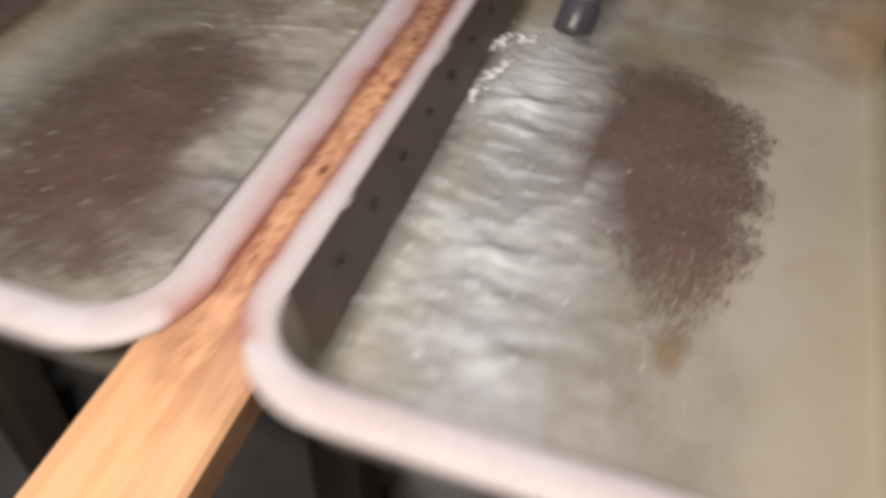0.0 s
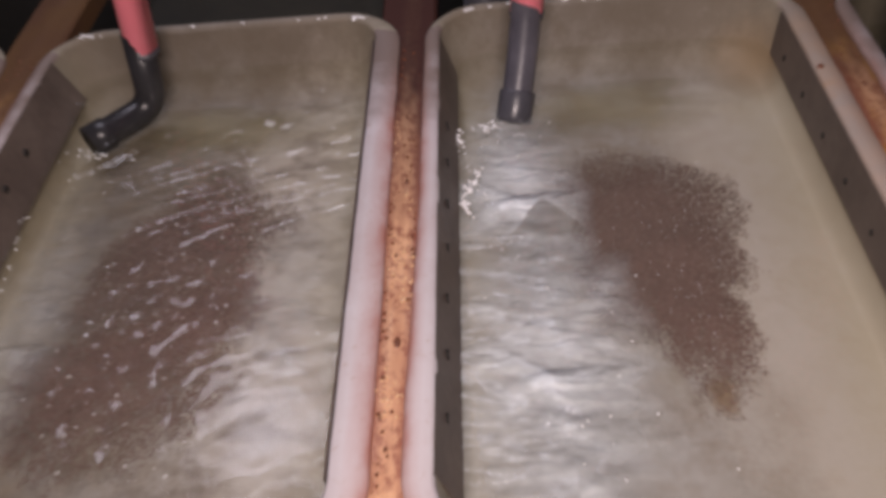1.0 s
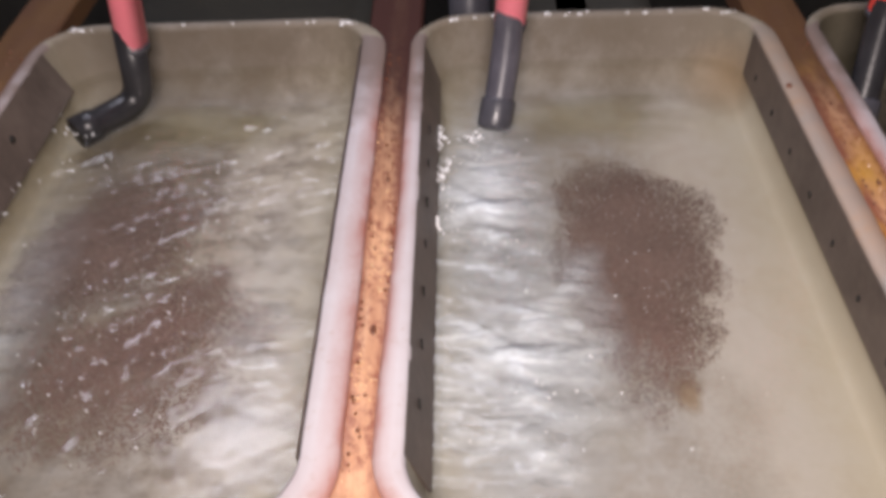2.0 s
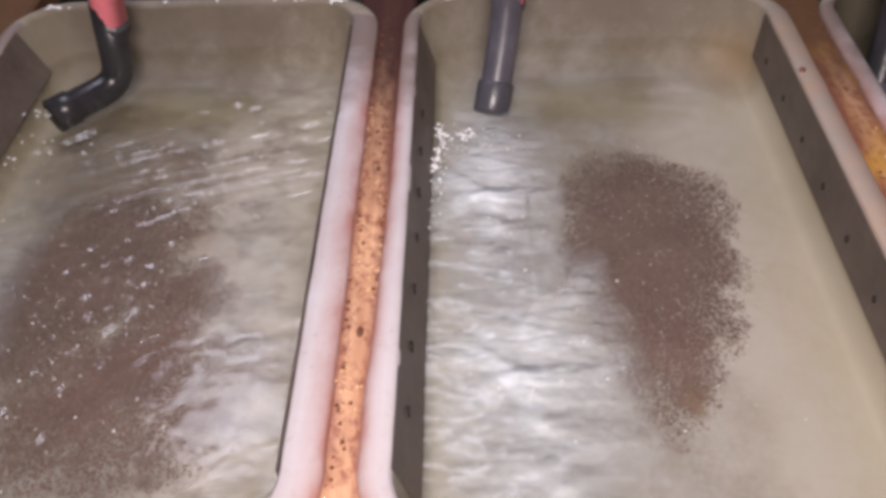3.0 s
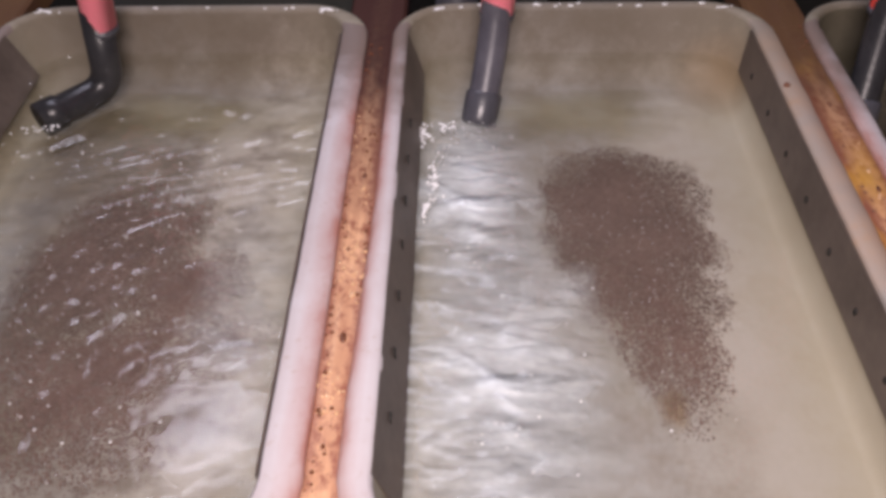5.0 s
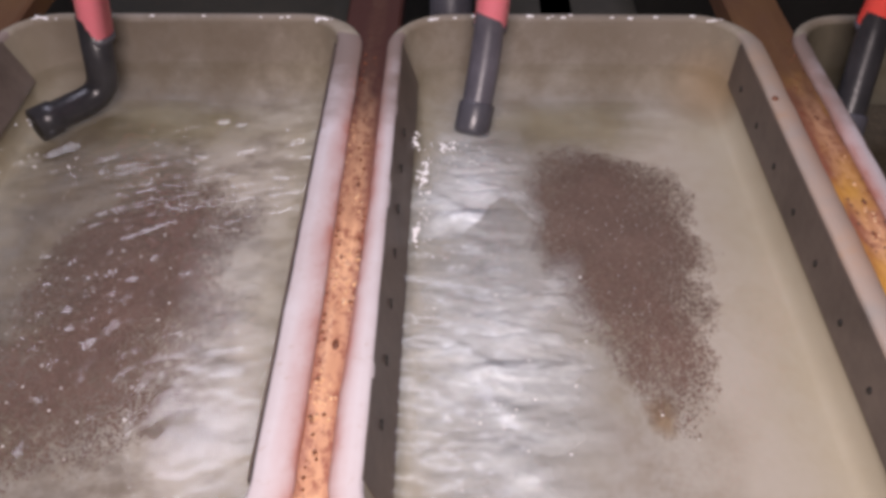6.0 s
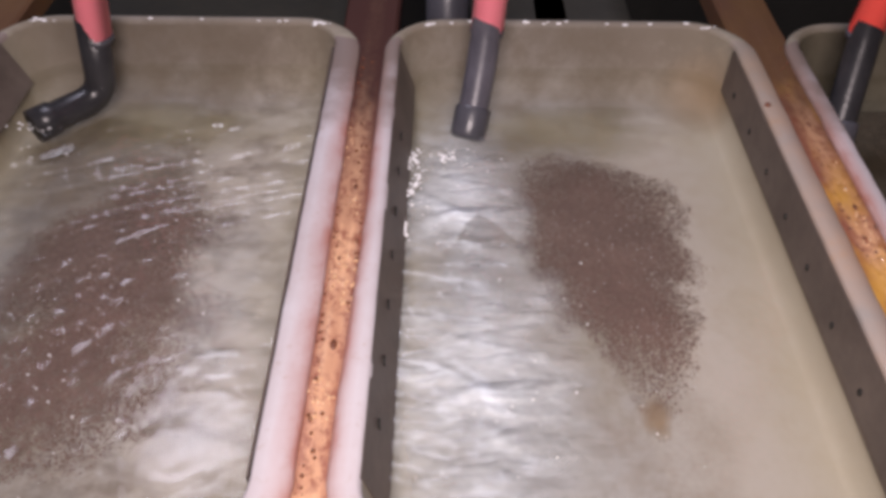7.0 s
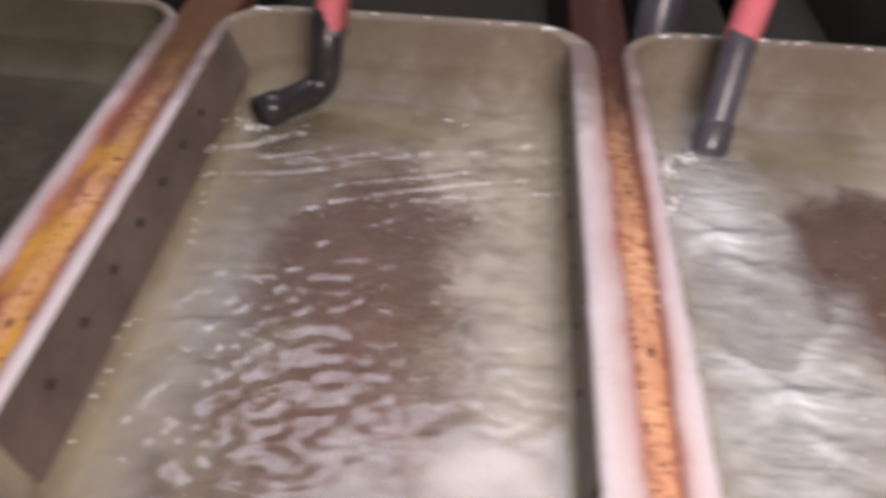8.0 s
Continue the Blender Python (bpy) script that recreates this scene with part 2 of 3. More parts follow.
def silt_material(name="brown_silt", red=1.0):
    """Wet brown silt: every flake a little lighter or darker, with broad darker drifts."""
    m, nodes, links, bsdf = material(name)
    drift = noise_tex(nodes, links, 14, 4, 0.6)
    flake = nodes.new("ShaderNodeNewGeometry").outputs["Random Per Island"]
    col = ramp(nodes, links, drift, (0.3, (0.120 * red, 0.082, 0.068)), (0.7, (0.212 * red, 0.145, 0.121)))
    col = mix(nodes, links, 0.4, col, ramp(nodes, links, flake, (0.0, (0.10 * red, 0.067, 0.055)), (0.8, (0.205 * red, 0.14, 0.115)), (1.0, (0.32 * red, 0.23, 0.19))))
    links.new(col, bsdf.inputs["Base Color"])
    bsdf.inputs["Roughness"].default_value = 0.65
    return m


def stain_material(name, a, b, top):
    """Algae or rust film with ragged edges."""
    m, nodes, links, bsdf = material(name)
    out = nodes["Material Output"]
    n1 = noise_tex(nodes, links, 24, 5, 0.65)
    links.new(ramp(nodes, links, n1, (0.3, a), (0.7, b)), bsdf.inputs["Base Color"])
    bsdf.inputs["Roughness"].default_value = 0.6
    clear = nodes.new("ShaderNodeBsdfTransparent")
    uv = nodes.new("ShaderNodeUVMap")
    sep = nodes.new("ShaderNodeSeparateXYZ")
    links.new(uv.outputs["UV"], sep.inputs["Vector"])
    add = nodes.new("ShaderNodeMath")
    add.operation = "MULTIPLY_ADD"
    links.new(n1, add.inputs[0])
    add.inputs[1].default_value = 0.6
    links.new(sep.outputs["Y"], add.inputs[2])
    fac = ramp(nodes, links, add.outputs[0], (0.28, (0, 0, 0)), (0.95, (top,) * 3))
    mx = nodes.new("ShaderNodeMixShader")
    links.new(fac, mx.inputs["Fac"])
    links.new(clear.outputs["BSDF"], mx.inputs[1])
    links.new(bsdf.outputs["BSDF"], mx.inputs[2])
    links.new(mx.outputs["Shader"], out.inputs["Surface"])
    return m


RUST = stain_material("ochre_stain", (0.27, 0.15, 0.05), (0.36, 0.22, 0.09), 0.42)
ALGAE = stain_material("olive_film", (0.29, 0.24, 0.125), (0.42, 0.36, 0.21), 0.42)
MUD = stain_material("mud_film", (0.06, 0.047, 0.033), (0.115, 0.09, 0.062), 0.9)
GELCOAT = gelcoat_material("worn_gelcoat", rust=0.6)
GELCOAT_MUDDY = gelcoat_material("mud_stained_gelcoat", mud=0.62)
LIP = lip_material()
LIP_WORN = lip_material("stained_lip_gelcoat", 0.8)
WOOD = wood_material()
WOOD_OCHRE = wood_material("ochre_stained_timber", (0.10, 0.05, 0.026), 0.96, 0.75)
WATER = water_material()
WATER_BRISK = water_material("brisk_water", 0.13, 1.37)
FROTH = froth_material()
FROTH_THIN = froth_material("thin_bubble_sheen", 0.12, 0.30)
SILT = silt_material()
SILT_REDDISH = silt_material("reddish_silt", 1.06)
STRIP = simple("dark_wet_rubber", (0.066, 0.049, 0.041), (0.155, 0.122, 0.10), 9, 0.5, bumps=0.3)
HOLE = simple("black_hole", (0.008, 0.007, 0.006), (0.02, 0.017, 0.014), 60, 0.6)
PINK = simple("coral_red_plastic", (1.0, 0.25, 0.31), (1.0, 0.29, 0.35), 12, 0.35, bumps=0.05)
RED = simple("red_plastic", (0.96, 0.09, 0.07), (0.97, 0.12, 0.09), 12, 0.35, bumps=0.05)
GREY_PVC = simple("dark_grey_hose", (0.055, 0.055, 0.066), (0.10, 0.10, 0.12), 18, 0.3, bumps=0.15)
NOZZLE = simple("lilac_grey_rubber", (0.075, 0.073, 0.09), (0.14, 0.135, 0.165), 18, 0.33, bumps=0.15)
BLACK = simple("black_rubber", (0.02, 0.02, 0.023), (0.045, 0.045, 0.05), 18, 0.3, bumps=0.15)
TUB_OLD = simple("muddy_gelcoat", (0.085, 0.075, 0.052), (0.16, 0.14, 0.10), 9, 0.5, bumps=0.3)
BUBBLE = simple("white_bubble_glint", (0.88, 0.89, 0.9), (0.93, 0.93, 0.93), 40, 0.08, bumps=0.0, spec=0.9)
DARK_WALL = simple("dark_shed_wall", (0.03, 0.028, 0.024), (0.05, 0.047, 0.04), 4, 0.6)
DARK_FLOOR = simple("dark_concrete", (0.10, 0.098, 0.10), (0.19, 0.185, 0.19), 5, 0.7)
CEIL = simple("grey_ceiling", (0.20, 0.19, 0.18), (0.30, 0.29, 0.27), 3, 0.8)
TUB_GREEN = simple("dark_olive_plastic", (0.012, 0.0105, 0.006), (0.026, 0.022, 0.012), 6, 0.7)
TUB_GREY = simple("dark_grey_plastic", (0.022, 0.02, 0.015), (0.042, 0.038, 0.028), 6, 0.7)
STEEL = simple("dull_steel", (0.35, 0.33, 0.31), (0.5, 0.48, 0.46), 80, 0.35, metal=1.0)
POST = simple("old_dark_timber", (0.045, 0.036, 0.03), (0.10, 0.082, 0.066), 16, 0.7, stretch=(1.0, 1.0, 0.1))
CRUMB = simple("dark_crumbs", (0.10, 0.036, 0.022), (0.26, 0.10, 0.05), 90, 0.4)
WET = simple("water_beads", (0.66, 0.38, 0.20), (0.82, 0.55, 0.34), 60, 0.05, bumps=0.0, spec=1.0)


# ---- mesh helpers ----
def mesh_of(name, verts, faces, mat, smooth=True):
    me = bpy.data.meshes.new(name)
    me.from_pydata([tuple(v) for v in verts], [], faces)
    me.materials.append(mat)
    if smooth:
        me.polygons.foreach_set("use_smooth", [True] * len(me.polygons))
    me.update()
    return me


def part(name, data, parent=None, label="", kind=""):
    ob = new(name, data)
    if parent:
        ob.parent = parent
    return tagged(ob, label=label, kind=kind)


def from_bm(name, bm, mat, smooth=False):
    me = bpy.data.meshes.new(name)
    bmesh.ops.recalc_face_normals(bm, faces=bm.faces)
    bm.to_mesh(me)
    bm.free()
    me.materials.append(mat)
    if smooth:
        me.polygons.foreach_set("use_smooth", [True] * len(me.polygons))
    return me


def box(name, lo, hi, mat, bevel=0.0, segments=2):
    bm = bmesh.new()
    c = [(a + b) / 2 for a, b in zip(lo, hi)]
    s = [b - a for a, b in zip(lo, hi)]
    bmesh.ops.create_cube(bm, size=1, matrix=Matrix.LocRotScale(c, None, s))
    if bevel:
        bmesh.ops.bevel(bm, geom=bm.edges[:], offset=bevel, segments=segments, affect="EDGES", profile=0.6)
    return from_bm(name, bm, mat)


def rounded(x0, x1, y0, y1, r, n=10, straight=36):
    """Outline of a rounded rectangle, anticlockwise."""
    arcs = []
    for cx, cy, a0 in ((x1 - r, y1 - r, 0), (x0 + r, y1 - r, 90), (x0 + r, y0 + r, 180), (x1 - r, y0 + r, 270)):
        arcs.append([(cx + r * math.cos(radians(a0 + 90 * i / n)), cy + r * math.sin(radians(a0 + 90 * i / n))) for i in range(n + 1)])
    pts = []
    for q in range(4):
        p, e = arcs[q][-1], arcs[(q + 1) % 4][0]
        pts += arcs[q] + [(p[0] + (e[0] - p[0]) * i / (straight + 1), p[1] + (e[1] - p[1]) * i / (straight + 1)) for i in range(1, straight + 1)]
    return pts


def loft(name, rings, mat, cap_last=True, closed_first=False):
    verts, faces = [], []
    n = len(rings[0])
    for ring in rings:
        verts += ring
    for k in range(len(rings) - 1):
        for i in range(n):
            j = (i + 1) % n
            faces.append((k * n + i, k * n + j, (k + 1) * n + j, (k + 1) * n + i))
    if cap_last:
        faces.append(tuple((len(rings) - 1) * n + i for i in range(n)))
    if closed_first:
        faces.append(tuple(reversed(range(n))))
    return mesh_of(name, verts, faces, mat)


def tube(name, path, radii, mat, n=24, cap=True):
    """A round pipe along a path of points with a radius at each."""
    rings = []
    path = [Vector(p) for p in path]
    for k, p in enumerate(path):
        d = (path[min(k + 1, len(path) - 1)] - path[max(k - 1, 0)]).normalized()
        q = Vector((0, 0, 1)).rotation_difference(d)
        rings.append([tuple(p + q @ Vector((radii[k] * math.cos(2 * math.pi * i / n), radii[k] * math.sin(2 * math.pi * i / n), 0))) for i in range(n)])
    return loft(name, rings, mat, cap_last=cap, closed_first=cap)


# ---- room ----
def room():
    tagged(new("ground", box("ground", (-3.2, -2.4, -1.0), (3.7, 2.6, -0.9), DARK_FLOOR)), "dark damp concrete floor of the shed", "floor", kind="structure")
    tagged(new("ceiling", box("ceiling", (-3.2, -2.4, 2.0), (3.7, 2.6, 2.1), CEIL)), "grey boarded shed ceiling", "ceiling", kind="structure")
    for name, lo, hi in (("wall_north", (-3.2, 2.5, -0.9), (3.7, 2.6, 2.0)), ("wall_south", (-3.2, -2.4, -0.9), (3.7, -2.3, 2.0)),
                         ("wall_west", (-3.2, -2.3, -0.9), (-3.1, 2.5, 2.0)), ("wall_east", (3.6, -2.3, -0.9), (3.7, 2.5, 2.0))):
        tagged(new(name, box(name, lo, hi, DARK_WALL)), "dark unlit shed wall", "wall", kind="structure")
    fx = tagged(new("ceiling_light"), "wide white fluorescent panel under the ceiling", "ceiling light")
    fx.location = (-0.32, 1.62, 1.87)
    part("housing", box("housing", (-0.7, -0.3, 0.0), (0.7, 0.3, 0.13), LIP, 0.01), fx)
    # Made-up housing and rods around the added front lamp.
    fx = tagged(new("torch_stand_in_case"), "unseen added lamp before the trays, stand-in for a torch at the camera", "work lamp")
    fx.location = LAMP
    shell = part("housing", box("housing", (-0.28, -0.09, 0.01), (0.28, 0.09, 0.08), LIP, 0.01), fx)
    shell.rotation_euler = (radians(LAMP_TILT), 0, 0)
    for x in (-0.25, 0.25):
        part("rod", tube("rod", [(x, -0.03, 0.04), (x, -0.03, 1.17)], [0.005, 0.005], STEEL, n=8), fx)


# ---- timber beams between the trays ----
def beam(k):
    ob = tagged(new("timber_beam"), "wet orange timber beam carrying the lips of the trays", "beam", "beams between the trays")
    ob.location = (0.0098 + k * PITCH, 0, 0)
    rnd = random.Random(40 + k)
    n = 90
    verts, faces = [], []
    prof = [(-0.0415, -0.045), (-0.0415, -0.012), (-0.038, -0.0075), (-0.02, -0.0065), (0.0, -0.006), (0.02, -0.0065), (0.037, -0.0075), (0.0415, -0.012), (0.0415, -0.045)]
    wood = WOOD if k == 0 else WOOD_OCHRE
    for i in range(n + 1):
        y = 0.05 + 2.45 * i / n
        for px, pz in prof:
            w = 0.0008 * noise.noise((px * 30, y * 14, k * 5.0))
            if px > 0.03 and y < 0.275:      # the sawn end is left broader
                w += 0.018
            verts.append((px + w, y, pz + (0.0009 * noise.noise((px * 60, y * 25, 3 + k)) if pz > -0.05 else 0)))
    m = len(prof)
    for i in range(n):
        for j in range(m):
            j2 = (j + 1) % m
            faces.append((i * m + j, (i + 1) * m + j, (i + 1) * m + j2, i * m + j2))
    faces.append(tuple(range(m)))
    faces.append(tuple(reversed(range(n * m, n * m + m))))
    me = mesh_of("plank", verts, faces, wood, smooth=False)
    part("plank", me, ob)
    for y in (0.45,):
        part("post", box("post", (-0.035, y, -0.9), (0.035, y + 0.07, -0.045), POST, 0.004), ob)
    # knots and splits in the top face
    for y, x, r in ((0.4813, 0.0085, 0.0040), (0.72, 0.010, 0.0030), (0.395, -0.004, 0.0022), (0.60, 0.002, 0.0018), (0.845, 0.006, 0.002)):
        y += 0.0 if k == 0 else rnd.uniform(-0.05, 0.05)
        ring = [(x + r * math.cos(a) * 0.8, y + r * 1.5 * math.sin(a), -0.0052) for a in [2 * math.pi * i / 12 for i in range(12)]]
        low = [(x + (p[0] - x) * 1.25, y + (p[1] - y) * 1.25, -0.0075) for p in ring]
        part("knot", loft("knot", [low, ring], CRUMB), ob, "dark knot in the timber")
    # crumbs of dirt along the strip
    verts, faces = [], []
    for _ in range(750):
        y = rnd.uniform(0.28, 1.05)
        x = rnd.choice((rnd.gauss(-0.006, 0.002), rnd.gauss(0.006, 0.007), rnd.gauss(0.021, 0.002)))
        if abs(x - 0.007) > 0.018:
            continue
        if noise.noise((x * 60, y * 22, k + 5.0)) < 0.05:
            continue
        s = rnd.uniform(0.0004, 0.001) if rnd.random() < 0.8 else rnd.uniform(0.001, 0.0026)
        b = len(verts)
        z = -0.0056
        verts += [(x - s, y, z), (x, y - s, z), (x + s, y, z), (x, y + s * 1.4, z), (x, y, z + s)]
        faces += [(b, b + 1, b + 4), (b + 1, b + 2, b + 4), (b + 2, b + 3, b + 4), (b + 3, b, b + 4)]
    part("crumbs", mesh_of("crumbs", verts, faces, CRUMB, smooth=False), ob, "dark wet crumbs of dirt", kind="stuff")
    # beads of water on the bare timber, pale orange painting in their glints
    verts, faces = [], []
    for _ in range(650 if k == 0 else 250):
        y, x, r = 0.26 + 0.58 * rnd.random() ** 1.3, rnd.gauss(0.007, 0.008), rnd.uniform(0.0005, 0.0016) + (0.0013 * rnd.random() if rnd.random() < 0.3 else 0)
        if abs(x - 0.007) > 0.016 or noise.noise((x * 30, y * 13, k + 31.0)) < 0.12:
            continue
        b = len(verts)
        for z, q in ((-0.0004, 1.0), (0.45 * r, 0.75)):
            verts += [(x + r * q * math.cos(i * math.pi / 3), y + 1.3 * r * q * math.sin(i * math.pi / 3), -0.0056 + z) for i in range(6)]
        verts.append((x, y, -0.0056 + 0.65 * r))
        for i in range(6):
            j = (i + 1) % 6
            faces += [(b + i, b + j, b + 6 + j, b + 6 + i), (b + 6 + i, b + 6 + j, b + 12)]
    part("water_beads", mesh_of("water_beads", verts, faces, WET), ob, "beads of water, glints painted in their pale colour", kind="stuff")
    return ob


# ---- trays ----
def tray(k, lip_l, lip_r, lean=1.0, basin=None):
    basin = basin or GELCOAT
    ob = tagged(new("water_tray"), "shallow grey fibreglass tray with rounded pale lip, filled with water", "tray", "trays side by side")
    ob.location = (k * PITCH, 0, 0)
    r = 0.062

    def ring(dx0, dx1, dy0, dy1, rr, z):
        return [(x, y, z) for x, y in rounded(X0 + dx0, X1 + dx1, Y0 + dy0, Y1 + dy1, rr)]
    fl, bl = OUT0 - Y0, OUT1 - Y1
    lip = [ring(-lip_l, lip_r, fl, bl, r + 0.03, -0.006), ring(-lip_l, lip_r, fl, bl, r + 0.03, -0.002), ring(-lip_l + 0.003, lip_r - 0.003, fl + 0.003, bl - 0.003, r + 0.028, 0.0008),
           ring(-lip_l * 0.5, lip_r * 0.5, fl * 0.5, bl * 0.5, r + 0.015, 0.0018), ring(-0.003, 0.003, -0.003, 0.003, r, 0.0006), ring(0, 0, 0, 0, r, -0.002),
           ring(0.0015, 0.0, 0.001, -0.001, r, -0.007)]
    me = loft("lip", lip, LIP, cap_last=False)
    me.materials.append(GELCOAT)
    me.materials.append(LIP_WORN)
    for v in me.vertices:
        w = noise.noise((v.co.x * 14, v.co.y * 26, k * 4.0)) + 0.6 * noise.noise((v.co.x * 60, v.co.y * 110, k * 4.0 + 2))
        v.co.x += 0.0009 * w
        v.co.z += 0.0003 * w
    n = len(lip[0])
    if k == 0:      # the lip sags outwards over the timber near its front end
        for v in me.vertices:
            if v.index // n < 4 and v.co.x < X0 - 0.004:
                v.co.x -= 0.007 * max(0.0, min(1.0, (v.co.y - 0.27) / 0.06, (0.66 - v.co.y) / 0.25))
    layer = me.uv_layers.new(name="UVMap")
    for lo in me.loops:
        layer.data[lo.index].uv = (0.5, max((0.0, 0.05, 0.15, 0.55, 1.0, 1.0, 1.0)[lo.vertex_index // n], 1.0 if me.vertices[lo.vertex_index].co.y < 0.28 else 0.0))
    for poly in me.polygons:
        poly.material_index = 1 if poly.center.y > 1.05 else 2 if k == 0 and poly.center.x > 0.5 else 0
    part("lip", me, ob, "pale pinkish-grey rolled lip, dirt and dimmer light painted along the back")
    tub = [ring(0.0015, 0.0, 0.001, -0.001, r, -0.007), ring(0.009 * lean, -0.0005, 0.006, -0.008, r, -0.04), ring(0.013 * lean, -0.001, 0.010, -0.014, r, -0.064)]
    for i in range(9):
        u = radians(90 * i / 8)
        g, z = 0.034 * (1 - math.cos(u)), -0.070 - (-0.070 - FLOOR_Z) * math.sin(u)
        tub.append(ring(0.014 * lean + 0.6 * g, -0.002 - 0.6 * g, 0.011 + 0.8 * g, -0.016 - 1.3 * g, r - 0.2 * g, z))
    outer = [ring(-0.002, 0.004, -0.006, 0.004, r, -0.0065), ring(0.004 * lean - 0.004 * (1 - lean), 0.004, 0.004, -0.008, r, -0.095), ring(0.02, -0.012, 0.016, -0.022, r - 0.01, -0.118)]
    part("tub", loft("tub", tub, basin), ob, "dark muddy basin" if basin == TUB_OLD else "stained grey-beige basin")
    part("underside", loft("underside", outer, GELCOAT), ob)
    # dark strips along both long sides, with a row of holes
    for side, xt, xb in (("L", X0 + 0.0005, X0 + 0.0005 + 0.018 * lean + 0.002), ("R", X1 - 0.0036, X1 - 0.0055)):
        s = 1 if side == "L" else -1
        zt, zb = -0.0025, -0.0712
        xb2 = xt + (xb - xt) * (zb - zt) / (WATER_Z - zt)
        vs, fs = [], []
        n = 40
        for i in range(n + 1):
            y = STRIP0 + (STRIP1 - STRIP0) * i / n
            w = 0.0011 * noise.noise((y * 9, k * 3.1, s * 2.0))
            vs += [(xt + w, y, zt + w * 0.6), (xb2 + w, y, zb), (xb2 - s * 0.004 + w, y, zb), (xt - s * 0.002 + w, y, zt - 0.001)]
        for i in range(n):
            for j in range(4):
                fs.append((i * 4 + j, i * 4 + (j + 1) % 4, i * 4 + 4 + (j + 1) % 4, i * 4 + 4 + j))
        fs += [(0, 1, 2, 3), tuple(n * 4 + j for j in (3, 2, 1, 0))]
        st = part("side_strip", mesh_of("side_strip", vs, fs, STRIP, smooth=False), ob, "dark brown-black rubber strip with a row of holes")
        # Raised black discs paint the dark insides of the holes.
        for i in range(7):
            y, z = (0.408 + 0.0745 * i, -0.033) if side == "L" else (0.460 + 0.0862 * i, -0.045)
            x = xt + (xb - xt) * (z - zt) / (WATER_Z - zt)
            q2 = 1.35 if side == "L" else 0.85
            ringo = [(x + s * 0.0012, y + 0.0042 * q2 * math.cos(a), z + 0.0055 * q2 * math.sin(a)) for a in [2 * math.pi * q / 12 for q in range(12)]]
            back = [(x - s * 0.001, p[1], p[2]) for p in ringo]
            part("hole", loft("hole", [back, ringo], HOLE), st)
    # a bolt through the lip
    if k != 0:
        return ob
    bolt = [[(X1 + 0.006 + q * 0.004 * math.cos(a), 0.887 + q * 0.004 * math.sin(a), z) for a in [2 * math.pi * i / 10 for i in range(10)]] for q, z in ((1, 0.0), (1, 0.003), (0.6, 0.0042))]
    part("bolt", loft("bolt", bolt, CRUMB), ob, "small rusty bolt head")
    return ob


def ripple_height(x, y, k):
    """Small crossing waves, stronger near the inlet and along the stream."""
    u = x - k * PITCH
    h = 0.0
    near = math.exp(-((u - 0.13) / 0.09) ** 2) * 0.85 + 0.13
    if k == -1:
        back = 1 / (1 + math.exp(-(y - 0.76) * 22))
        near = 1.25 * back + (1 - back) * (0.15 + 0.8 * math.exp(-((u - 0.25 - 0.25 * (y - 0.55)) / 0.11) ** 2))
    ph = noise.noise((x * 9, y * 9, 1.0 + k)) * 4.5
    swell = (0.08 if k == -1 else 1.0) * max(0.0, 0.35 + noise.noise((x * 7, y * 8, 21.0 + k)))
    h += (0.0014 if y < 0.68 else 0.0011) * near * swell * math.sin(y * 2 * math.pi / 0.030 + ph + u * 10)
    if k == -1:
        a = radians(34) / (1 + math.exp((y - 0.78) * 30))
        p, q = x * math.cos(a) + y * math.sin(a), y * math.cos(a) - x * math.sin(a)
        h += 0.0015 * near * noise.noise((p * 28, q * 50, 4.0))
        h += 0.0017 * near * noise.noise((p * 48, q * 66, 14.0))
    else:
        h += 0.0026 * near * noise.noise((x * 26, y * 46, 4.0 + k))
    h += 0.0009 * near * noise.noise((x * 62, y * 90, 7.0 + k))
    h += 0.0012 * noise.noise((x * 9, y * 11, 9.0 + k))
    return h


def water(k, fine=True):
    nx, ny = (180, 300) if fine else (60, 100)
    xa, xb, ya, yb = X0 + k * PITCH - 0.004, X1 + k * PITCH + 0.006, Y0 - 0.004, Y1 - 0.004
    verts, faces = [], []
    keep = {}
    r = 0.07
    for j in range(ny + 1):
        for i in range(nx + 1):
            x, y = xa + (xb - xa) * i / nx, ya + (yb - ya) * j / ny
            dx = max(xa + r - x, x - xb + r, 0)
            dy = max(ya + r - y, y - yb + r, 0)
            if math.hypot(dx, dy) > r:
                continue
            keep[i, j] = len(verts)
            verts.append((x, y - 0.7, ripple_height(x, y, k)))
    for j in range(ny):
        for i in range(nx):
            q = [(i, j), (i + 1, j), (i + 1, j + 1), (i, j + 1)]
            if all(c in keep for c in q):
                faces.append(tuple(keep[c] for c in q))
    ob = tagged(new("water_surface", mesh_of("water_surface", verts, faces, WATER_BRISK if k == -1 else WATER)), "clear rippling shallow water in the tray", "water", kind="structure")
    ob.location = (0, 0.7, WATER_Z)
    ob.visible_shadow = False
    return ob


